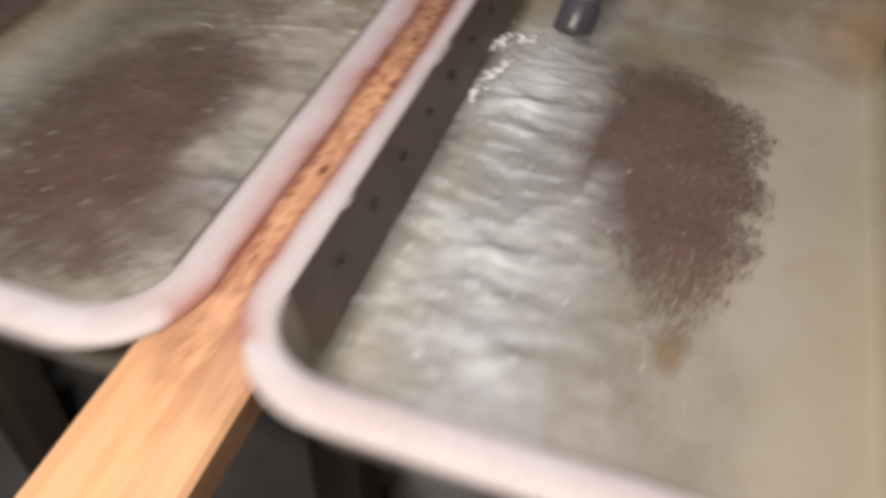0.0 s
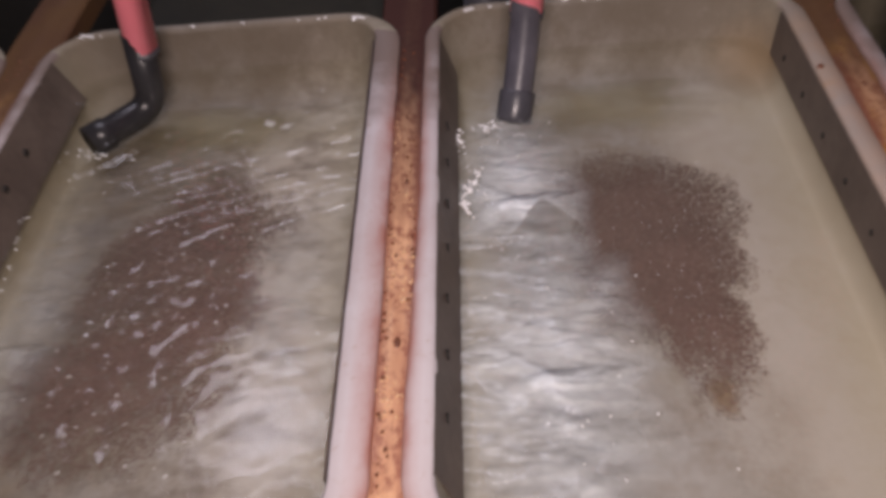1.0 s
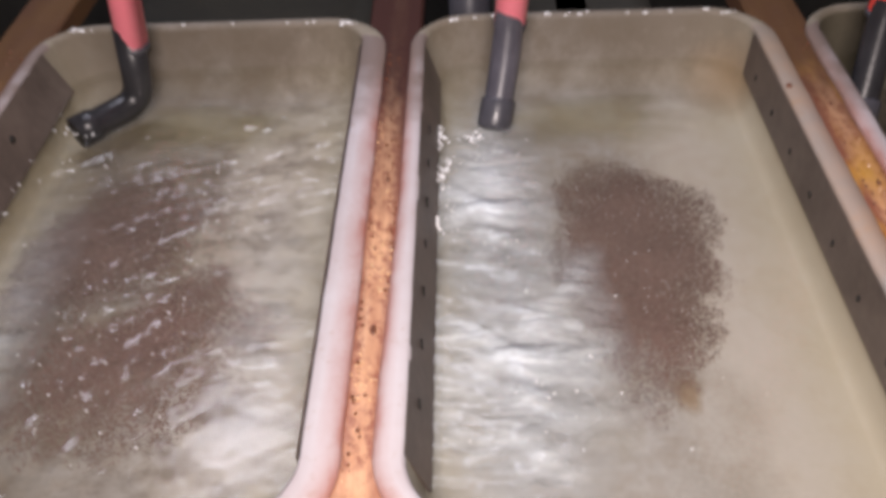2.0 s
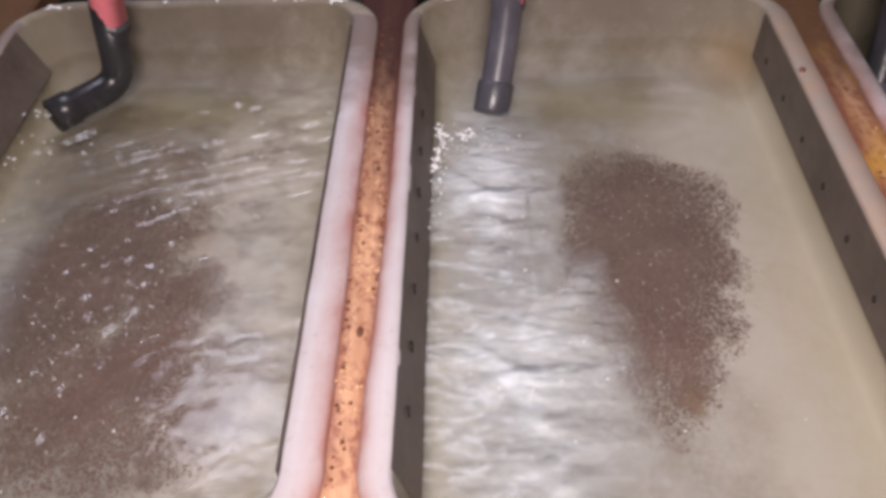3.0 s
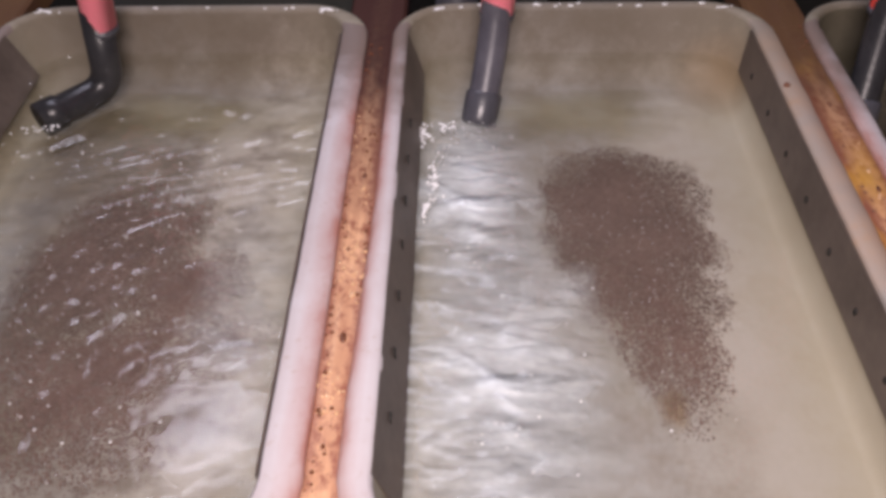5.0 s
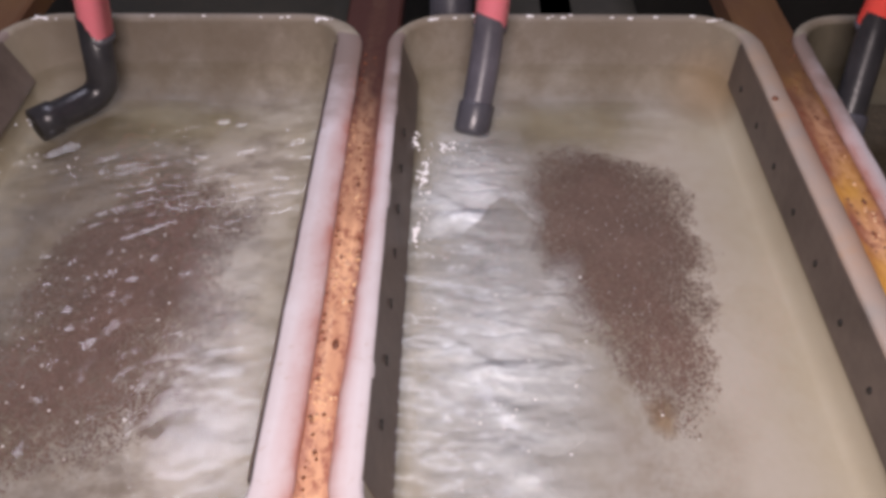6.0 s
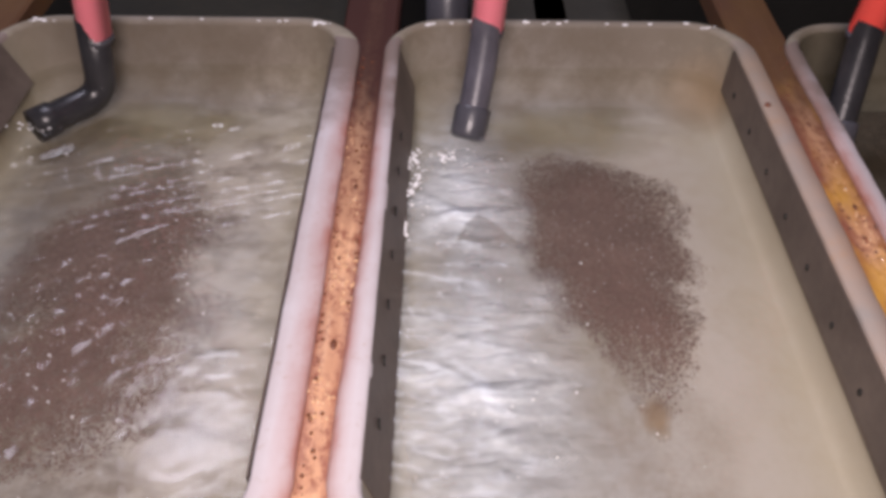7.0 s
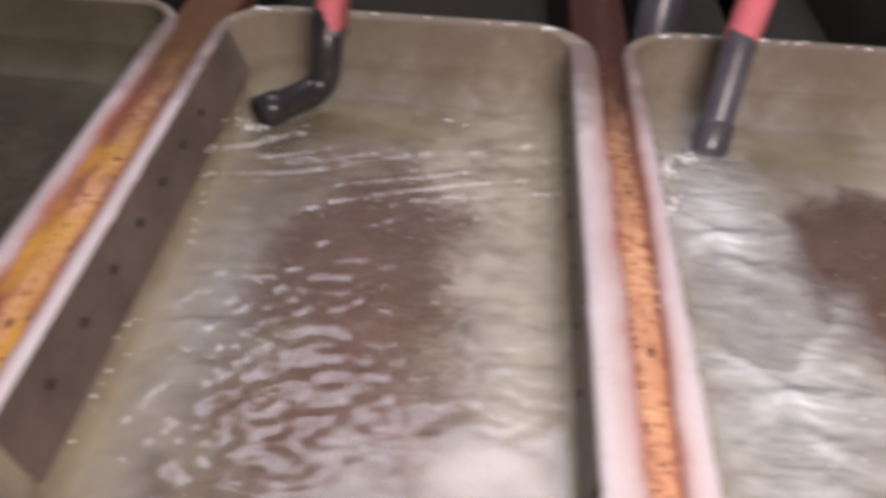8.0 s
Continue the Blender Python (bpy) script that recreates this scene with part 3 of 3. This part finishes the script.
def veil(name, cx, cy, rx, ry, z, mat, seed, lumps=0.22, rings=14, segs=56, dome=0.0, skew=0.0):
    """A ragged flat cloud; v of its uv falls from 1 in the middle to 0 at the rim."""
    verts, faces, vv = [(0, 0, dome)], [], [1.0]
    for a in range(1, rings + 1):
        t = a / rings
        for s in range(segs):
            an = 2 * math.pi * s / segs
            g = 1 + lumps * 2 * noise.noise((math.cos(an) * 1.4, math.sin(an) * 1.4, seed)) + lumps * noise.noise((math.cos(an) * 4, math.sin(an) * 4, seed + 9))
            x, y = rx * t * g * math.cos(an), ry * t * g * math.sin(an)
            verts.append((x + skew * y, y, dome * (1 - t * t)))
            vv.append(1 - t)
    for s in range(segs):
        faces.append((0, 1 + s, 1 + (s + 1) % segs))
    for a in range(rings - 1):
        for s in range(segs):
            p, q = 1 + a * segs + s, 1 + a * segs + (s + 1) % segs
            faces.append((p, p + segs, q + segs, q))
    me = mesh_of(name, verts, faces, mat)
    layer = me.uv_layers.new(name="UVMap")
    for lo in me.loops:
        layer.data[lo.index].uv = (0.5, vv[lo.vertex_index])
    ob = new(name, me)
    ob.location = (cx, cy, z)
    return ob


def flakes(rx, ry, seed, dense, skew=0.0):
    """Thousands of small flakes lying on one another, thinning out unevenly towards a ragged rim."""
    rnd = random.Random(seed)
    verts, faces = [], []
    for _ in range(int(dense * rx * ry * 4.6e6)):
        a, t = rnd.uniform(0, 2 * math.pi), rnd.random() ** 0.5
        c, d = math.cos(a), math.sin(a)
        g = 1 + 0.30 * noise.noise((c * 1.4, d * 1.4, seed)) + 0.07 * noise.noise((c * 4, d * 4, seed + 9))
        x, y = rx * t * g * c, ry * t * g * d
        x += skew * y
        keep = (1 - t) * 1.4 + 0.24 * noise.noise((x * 11, y * 11, seed)) + 0.16 * noise.noise((x * 36, y * 36, seed + 3)) - 0.16
        if rnd.random() > keep:
            continue
        s, q, z = rnd.uniform(0.0006, 0.0014), rnd.uniform(0, math.pi), rnd.uniform(0, 0.0016)
        u, v, tip = s * math.cos(q), s * math.sin(q), rnd.uniform(-0.0003, 0.0003)
        b = len(verts)
        verts += [(x + u, y + v, z + tip), (x - v, y + u, z), (x - u, y - v, z - tip), (x + v, y - u, z)]
        faces.append((b, b + 1, b + 2, b + 3))
    return verts, faces


def bubbles(parent_name, label, seed, spread_x, spread_y, count, lo=0.0008, hi=0.003):
    """A raft of small domed bubbles, one rigid piece."""
    rnd = random.Random(seed)
    verts, faces = [], []
    for _ in range(count):
        cx, cy, r = rnd.gauss(0, spread_x), rnd.gauss(0, spread_y), rnd.uniform(lo, hi)
        b = len(verts)
        for z, q in ((0, 1.0), (0.55, 0.8)):
            verts += [(cx + r * q * math.cos(i * math.pi / 3), cy + r * q * math.sin(i * math.pi / 3), r * z) for i in range(6)]
        verts.append((cx, cy, r * 0.85))
        for i in range(6):
            j = (i + 1) % 6
            faces += [(b + i, b + j, b + 6 + j, b + 6 + i), (b + 6 + i, b + 6 + j, b + 12)]
    ob = new(parent_name, mesh_of(parent_name, verts, faces, BUBBLE))
    return tagged(ob, label, "bubbles", "bubbles on the water", "stuff")


# ---- inlet pipes ----
def inlet(x, y, z_pink, tip, mat, label, elbow=False, lean=0.07, rubber=None):
    ob = tagged(new("inlet_pipe"), label, "pipe", "inlet pipes")
    top = 1.99
    part("riser", tube("riser", [(x, y, z_pink), (x, y, z_pink + 0.002), (x + lean * (top - z_pink), y, top)], [0.0215, 0.0228, 0.0228], mat), ob, "bright coral-red plastic riser")
    t = Vector(tip)
    s = Vector((x, y, z_pink + 0.03))
    if elbow:
        path, rad = [tuple(s)], [0.0215]
        knee = Vector((x - 0.012, y - 0.010, tip[2] + 0.002))
        down, away = (s - knee).normalized(), (t - knee).normalized()
        p0, p2 = knee + down * 0.034, knee + away * 0.034
        for i in range(9):
            u = i / 8
            path.append(tuple(p0 * (1 - u) ** 2 + knee * 2 * u * (1 - u) + p2 * u * u))
            rad.append(0.0218)
        path += [tuple(p2 + (t - p2) * 0.55), tuple(p2 + (t - p2) * 0.6), tuple(t)]
        rad += [0.0218, 0.0245, 0.0245]
    else:
        path, rad = [], []
        mid = Vector((x - 0.002, y - 0.012, z_pink - 0.03))
        for i in range(13):
            u = i / 12
            path.append(tuple(s * (1 - u) ** 2 + mid * 2 * u * (1 - u) + t * u * u))
            rad.append(0.0205 if u < 0.3 else 0.0215)
    part("nozzle", tube("nozzle", path, rad, rubber or (BLACK if elbow else NOZZLE)), ob, "black rubber elbow nozzle reaching into the water" if elbow else "dark grey rubber nozzle reaching into the water")
    d = (Vector(path[-1]) - Vector(path[-2])).normalized()
    if not elbow:
        e = Vector(path[-1])
        part("cuff", tube("cuff", [tuple(e - d * q) for q in (0.044, 0.042, 0.040, 0.006, 0.0, -0.002)], [0.0215, 0.0245, 0.0255, 0.0255, 0.0248, 0.0215], GREY_PVC), ob, "darker rubber cuff round the nozzle's mouth")
        path[-1] = tuple(e + d * 0.002)
    # Black disc painting the dark inside of the pipe's end.
    e = Vector(path[-1]) + d * 0.0006
    part("mouth", tube("mouth", [tuple(e - d * 0.002), tuple(e)], [0.0185, 0.0185], HOLE), ob)
    part("clamp", tube("clamp", [(x, y, z_pink - 0.006), (x, y, z_pink + 0.004)], [0.0238, 0.0238], GREY_PVC), ob)
    return ob


# ---- behind the trays ----
def backdrop_things():
    def tub(name, lo, hi, mat, label):
        ob = tagged(new(name), label, "tub")
        ob.location = ((lo[0] + hi[0]) / 2, (lo[1] + hi[1]) / 2, -0.9)
        w, d, h = (hi[0] - lo[0]) / 2, (hi[1] - lo[1]) / 2, hi[2] + 0.9
        def rg(g, z, r=0.06):
            return [(x, y, z) for x, y in rounded(-w + g, w - g, -d + g, d - g, r)]
        part("shell", loft("shell", [rg(0.07, 0.0), rg(0.03, h - 0.04), rg(0.02, h - 0.03)], mat, closed_first=True), ob)
        part("lid", loft("lid", [rg(0.0, h - 0.035), rg(0.0, h - 0.008), rg(0.008, h), rg(0.05, h), rg(0.06, h - 0.006), rg(0.12, h - 0.006)], mat, closed_first=True), ob, "flat plastic lid")
        return ob
    tub("storage_tub", (-0.545, 1.17, 0), (-0.045, 1.95, -0.13), TUB_GREEN, "dark olive lidded plastic tub standing behind the trays")
    tub("storage_tub", (0.168, 1.17, 0), (0.47, 1.95, -0.14), TUB_GREY, "dark grey lidded plastic tub standing behind the trays")
    ob = tagged(new("drain_pipe"), "dark blue-grey plastic pipe standing behind the tray", "pipe")
    part("shaft", tube("shaft", [(0.125, 1.27, -0.9), (0.125, 1.27, 0.25)], [0.036, 0.036], GREY_PVC), ob)
    part("collar", tube("collar", [(0.125, 1.27, -0.2), (0.125, 1.27, -0.14)], [0.042, 0.042], GREY_PVC), ob)


room()
for k in (-1, 0, 1):
    beam(k)
tray(-2, 0.03, 0.022, basin=TUB_OLD)
tray(-1, 0.019, 0.037, 1.25, GELCOAT_MUDDY)
tray(0, 0.021, 0.028)
tray(1, 0.023, 0.03, basin=TUB_OLD)
WATERS = [water(-2, False), water(-1), water(0), water(1, False)]

inlet(0.1807, 1.0013, 0.0417, (0.156, 0.922, -0.082), PINK, "coral-red inlet pipe with dark grey nozzle dipping into the tray")
inlet(-0.3689, 1.0078, 0.0208, (-0.456, 0.918, -0.070), PINK, "coral-red inlet pipe with dark grey bent nozzle", elbow=True, lean=0.13)
inlet(0.688, 0.976, 0.057, (0.665, 0.90, -0.082), RED, "red inlet pipe with dark nozzle over the next tray", rubber=BLACK)
backdrop_things()


# silt on the tray floors, in pieces that shift with the current
def silt_cloud(cx, cy, rx, ry, seed, dense=1.0, skew=0.0, mat=None):
    ob = new("silt_patch", mesh_of("silt_patch", *flakes(rx, ry, seed, dense, skew), mat or SILT, smooth=False))
    ob.location = (cx, cy, FLOOR_Z + 0.0015)
    return tagged(ob, "brown silt patch lying on the tray floor under water", "silt", "silt patches", "stuff")


SILT_HEAD = silt_cloud(0.335, 0.74, 0.150, 0.190, 3.3, 1.1)
SILT_TAIL = silt_cloud(0.33, 0.55, 0.078, 0.135, 5.7, 0.5, -0.05, SILT_REDDISH)
SILT_NECK = silt_cloud(0.31, 0.83, 0.088, 0.098, 27.3, 0.7)
SILT_LEFT_A = silt_cloud(-0.32, 0.70, 0.145, 0.165, 8.2, 0.8, 0.3)
SILT_LEFT_B = silt_cloud(-0.27, 0.50, 0.20, 0.13, 11.4, 0.55, 0.4, SILT_REDDISH)
SILT_LEFT_D = silt_cloud(-0.20, 0.60, 0.075, 0.10, 23.4, 0.5, 0.3, SILT_REDDISH)
silt_cloud(0.90, 0.72, 0.14, 0.2, 14.1, 0.25)
silt_cloud(-0.86, 0.70, 0.16, 0.2, 17.1, 0.25)

# films and stains dried or grown onto the tray floors
def stain(cx, cy, rx, ry, mat, seed, label, lift=0.0007, skew=0.0):
    ob = veil("stain", cx, cy, rx, ry, FLOOR_Z + lift, mat, seed, lumps=0.2, rings=10, segs=40, skew=skew)
    return tagged(ob, label, "stain", "stains on the tray floors", "stuff")


for k in (-1, 0):
    dx = k * PITCH
    stain(0.30 + dx, 0.98, 0.20, 0.07, ALGAE, 35.9 + k, "brownish film along the back of the tray floor")
stain(0.90, 0.78, 0.26, 0.34, MUD, 52.0, "dark brown mud film on the tray floor", 0.0003)
stain(0.90, 0.95, 0.26, 0.16, MUD, 52.7, "dark brown mud film on the tray floor", 0.0004)
stain(-0.84, 0.76, 0.27, 0.36, MUD, 53.0, "dark brown mud film on the tray floor", 0.0003)
stain(-0.84, 0.55, 0.27, 0.26, MUD, 54.0, "dark brown mud film on the tray floor", 0.0004)
stain(0.352, 0.475, 0.02, 0.032, RUST, 41.0, "thin ochre stain on the tray floor", 0.0008)

# milky streams of air from the nozzles, the lamp's sheen on ripples painted in
def stream(cx, cy, rx, ry, seed, thin=False):
    ob = veil("bubble_sheen", cx, cy, rx, ry, WATER_Z - 0.006, FROTH_THIN if thin else FROTH, seed, lumps=0.15)
    return tagged(ob, "milky stream of fine air bubbles with lamp sheen painted in", "bubbles", "bubble streams", "stuff")


STREAMS = [stream(0.145, 0.755, 0.10, 0.21, 1.2), stream(0.17, 0.50, 0.135, 0.24, 2.9),
           stream(-0.11, 0.52, 0.085, 0.30, 4.4, True), stream(-0.43, 0.55, 0.07, 0.28, 6.6, True), stream(0.205, 0.42, 0.13, 0.14, 7.7, True)]
# White dots: air bubbles, and glints painted over silt and ripples.
RAFTS = []
for i, (cx, cy, sx, sy, n) in enumerate(((0.15, 0.86, 0.02, 0.02, 40), (0.096, 0.80, 0.004, 0.06, 40), (0.16, 0.62, 0.04, 0.06, 26), (0.20, 0.42, 0.06, 0.04, 22),
                                         (0.33, 0.70, 0.045, 0.065, 105), (0.35, 0.54, 0.025, 0.05, 50), (-0.31, 0.62, 0.06, 0.08, 110), (-0.42, 0.84, 0.03, 0.03, 18),
                                         (-0.18, 0.74, 0.05, 0.08, 45), (-0.29, 0.47, 0.06, 0.05, 45),
                                         (0.088, 0.79, 0.004, 0.014, 34), (0.084, 0.862, 0.004, 0.012, 34), (0.118, 0.872, 0.008, 0.006, 20), (0.081, 0.716, 0.002, 0.012, 20),
                                         (-0.492, 0.76, 0.003, 0.10, 18), (-0.486, 0.50, 0.006, 0.08, 10), (-0.452, 0.903, 0.014, 0.005, 22))):
    b = bubbles("bubble_raft", "small white air bubbles and painted glints on the water", 60 + i, sx, sy, n, 0.0003 if i < 10 else 0.0012, 0.0008 if 3 < i < 7 else 0.0015 if i < 10 else 0.0027 if i < 14 else 0.0021)
    b.location = (cx, cy, WATER_Z + 0.0004)
    RAFTS.append(b)


# drops of water clinging to the back rims, opaque white painting their glints
for k in (-1, 0):
    rnd = random.Random(90 + k)
    verts, faces = [], []
    for _ in range(26):
        x, y, r = rnd.uniform(0.13, 0.50) + k * PITCH, 1.095 + rnd.uniform(-0.004, 0.006), rnd.uniform(0.0008, 0.0022)
        if rnd.random() < 0.4:
            x = (0.10 if rnd.random() < 0.5 else 0.51) + k * PITCH + rnd.gauss(0, 0.01)
            y = 1.088 + rnd.gauss(0, 0.002)
        b = len(verts)
        for z, q in ((-0.001, 1.0), (0.5 * r, 0.85)):
            verts += [(x + 2.2 * r * q * math.cos(i * math.pi / 4), y + r * q * math.sin(i * math.pi / 4), 0.0016 + z) for i in range(8)]
        verts.append((x, y, 0.0016 + 0.8 * r))
        for i in range(8):
            j = (i + 1) % 8
            faces += [(b + i, b + j, b + 8 + j, b + 8 + i), (b + 8 + i, b + 8 + j, b + 16)]
    tagged(new("water_drops", mesh_of("water_drops", verts, faces, BUBBLE)), "water drops clinging to the tray rim, glints painted in white", "water drops", "water drops on the rims", "stuff")


# ---- what moves ----
def motions():
    steps = [i * 0.1 for i in range(81)]
    for i, ob in enumerate(WATERS):
        k = i * 1.7
        rows = []
        for t in steps:
            rows.append((t, pose(0.0035 * math.sin(5.1 * t + k), 0.7 + 0.006 * math.sin(3.7 * t + k * 2) + 0.002 * math.sin(9.3 * t), WATER_Z + 0.0006 * math.sin(7 * t + k),
                                 0.25 * math.sin(6.3 * t + k), 0.3 * math.sin(4.6 * t + 1 + k), 0.25 * math.sin(2.9 * t + k))))
        walk(ob, rows)
    z = FLOOR_Z + 0.0015
    walk(SILT_HEAD, [(t, pose(x, y, z, 0, 0, a)) for t, x, y, a in
                     ((0.0, 0.315, 0.745, 12), (0.5, 0.322, 0.73, 8), (1.0, 0.322, 0.695, 0), (1.5, 0.322, 0.685, -4), (2.0, 0.33, 0.69, 0), (3.5, 0.345, 0.70, 3),
                      (4.0, 0.347, 0.73, 4), (4.5, 0.345, 0.735, 6), (6.0, 0.34, 0.745, 10), (6.5, 0.332, 0.752, 8), (7.0, 0.335, 0.735, 6), (7.5, 0.33, 0.745, 2), (8.0, 0.34, 0.74, 0))])
    walk(SILT_TAIL, [(t, pose(x, y, z + 0.0008, 0, 0, a)) for t, x, y, a in
                     ((0.0, 0.335, 0.62, 14), (0.5, 0.355, 0.60, 10), (1.0, 0.35, 0.575, 6), (1.5, 0.305, 0.575, -8), (2.0, 0.325, 0.56, -2), (3.5, 0.335, 0.54, 0),
                      (4.0, 0.335, 0.535, 2), (4.5, 0.358, 0.55, 8), (6.0, 0.362, 0.58, 10), (6.5, 0.345, 0.575, 8), (7.0, 0.35, 0.61, 12), (7.5, 0.338, 0.63, 8), (8.0, 0.345, 0.63, 8))])
    walk(SILT_NECK, [(t, pose(x, y, z + 0.0004, 0, 0, a)) for t, x, y, a in
                     ((0.0, 0.29, 0.86, 0), (0.5, 0.28, 0.84, 8), (1.0, 0.28, 0.79, 14), (1.5, 0.315, 0.785, 20), (2.0, 0.31, 0.79, 24), (3.5, 0.335, 0.78, 30),
                      (4.0, 0.345, 0.785, 34), (4.5, 0.325, 0.80, 38), (6.0, 0.31, 0.845, 48), (6.5, 0.30, 0.865, 50), (7.0, 0.30, 0.84, 52), (7.5, 0.30, 0.82, 56), (8.0, 0.33, 0.80, 60))])
    walk(SILT_LEFT_A, [(t, pose(x, y, z, 0, 0, a)) for t, x, y, a in
                       ((0.0, -0.29, 0.66, 0), (1.0, -0.285, 0.726, -14), (1.5, -0.303, 0.74, -14), (2.0, -0.36, 0.725, -6), (3.5, -0.325, 0.65, 4), (4.0, -0.331, 0.685, 8),
                        (4.5, -0.325, 0.675, 10), (6.0, -0.26, 0.715, -14), (6.5, -0.285, 0.72, -16), (7.0, -0.295, 0.716, -18), (7.5, -0.296, 0.745, -20), (8.0, -0.285, 0.715, -10))])
    walk(SILT_LEFT_B, [(t, pose(x, y, z + 0.0008, 0, 0, a)) for t, x, y, a in
                       ((0.0, -0.25, 0.48, 0), (1.0, -0.32, 0.53, 24), (1.5, -0.321, 0.53, 24), (2.0, -0.285, 0.52, 10), (3.5, -0.245, 0.475, 4), (4.0, -0.235, 0.488, 2),
                        (4.5, -0.24, 0.488, 6), (6.0, -0.275, 0.526, 26), (7.0, -0.288, 0.52, 26), (7.5, -0.283, 0.495, 30), (8.0, -0.273, 0.485, 40))])
    walk(SILT_LEFT_D, [(t, pose(x, y, z + 0.0012, 0, 0, a)) for t, x, y, a in
                       ((0.0, -0.27, 0.56, 0), (1.0, -0.24, 0.61, -6), (2.0, -0.24, 0.60, 4), (3.5, -0.19, 0.59, 8), (4.0, -0.166, 0.604, 4), (4.5, -0.17, 0.62, -4),
                        (6.0, -0.25, 0.63, -10), (7.0, -0.27, 0.62, -14), (7.5, -0.27, 0.62, -12), (8.0, -0.26, 0.60, -10))])
    for i, ob in enumerate(STREAMS):
        c = ob.location.copy()
        walk(ob, [(t, pose(c.x + 0.006 * math.sin(2.3 * t + i), c.y + 0.014 * math.sin(3.1 * t + 2 * i), c.z, 0, 0, 3 * math.sin(1.9 * t + i))) for t in steps[::2]])
    for i, ob in enumerate(RAFTS):
        c = ob.location.copy()
        walk(ob, [(t, pose(c.x + 0.008 * math.sin(1.3 * t + i * 2), c.y + 0.02 * math.sin(1.7 * t + i), c.z, 0, 0, 14 * math.sin(0.9 * t + i))) for t in steps[::2]])


motions()
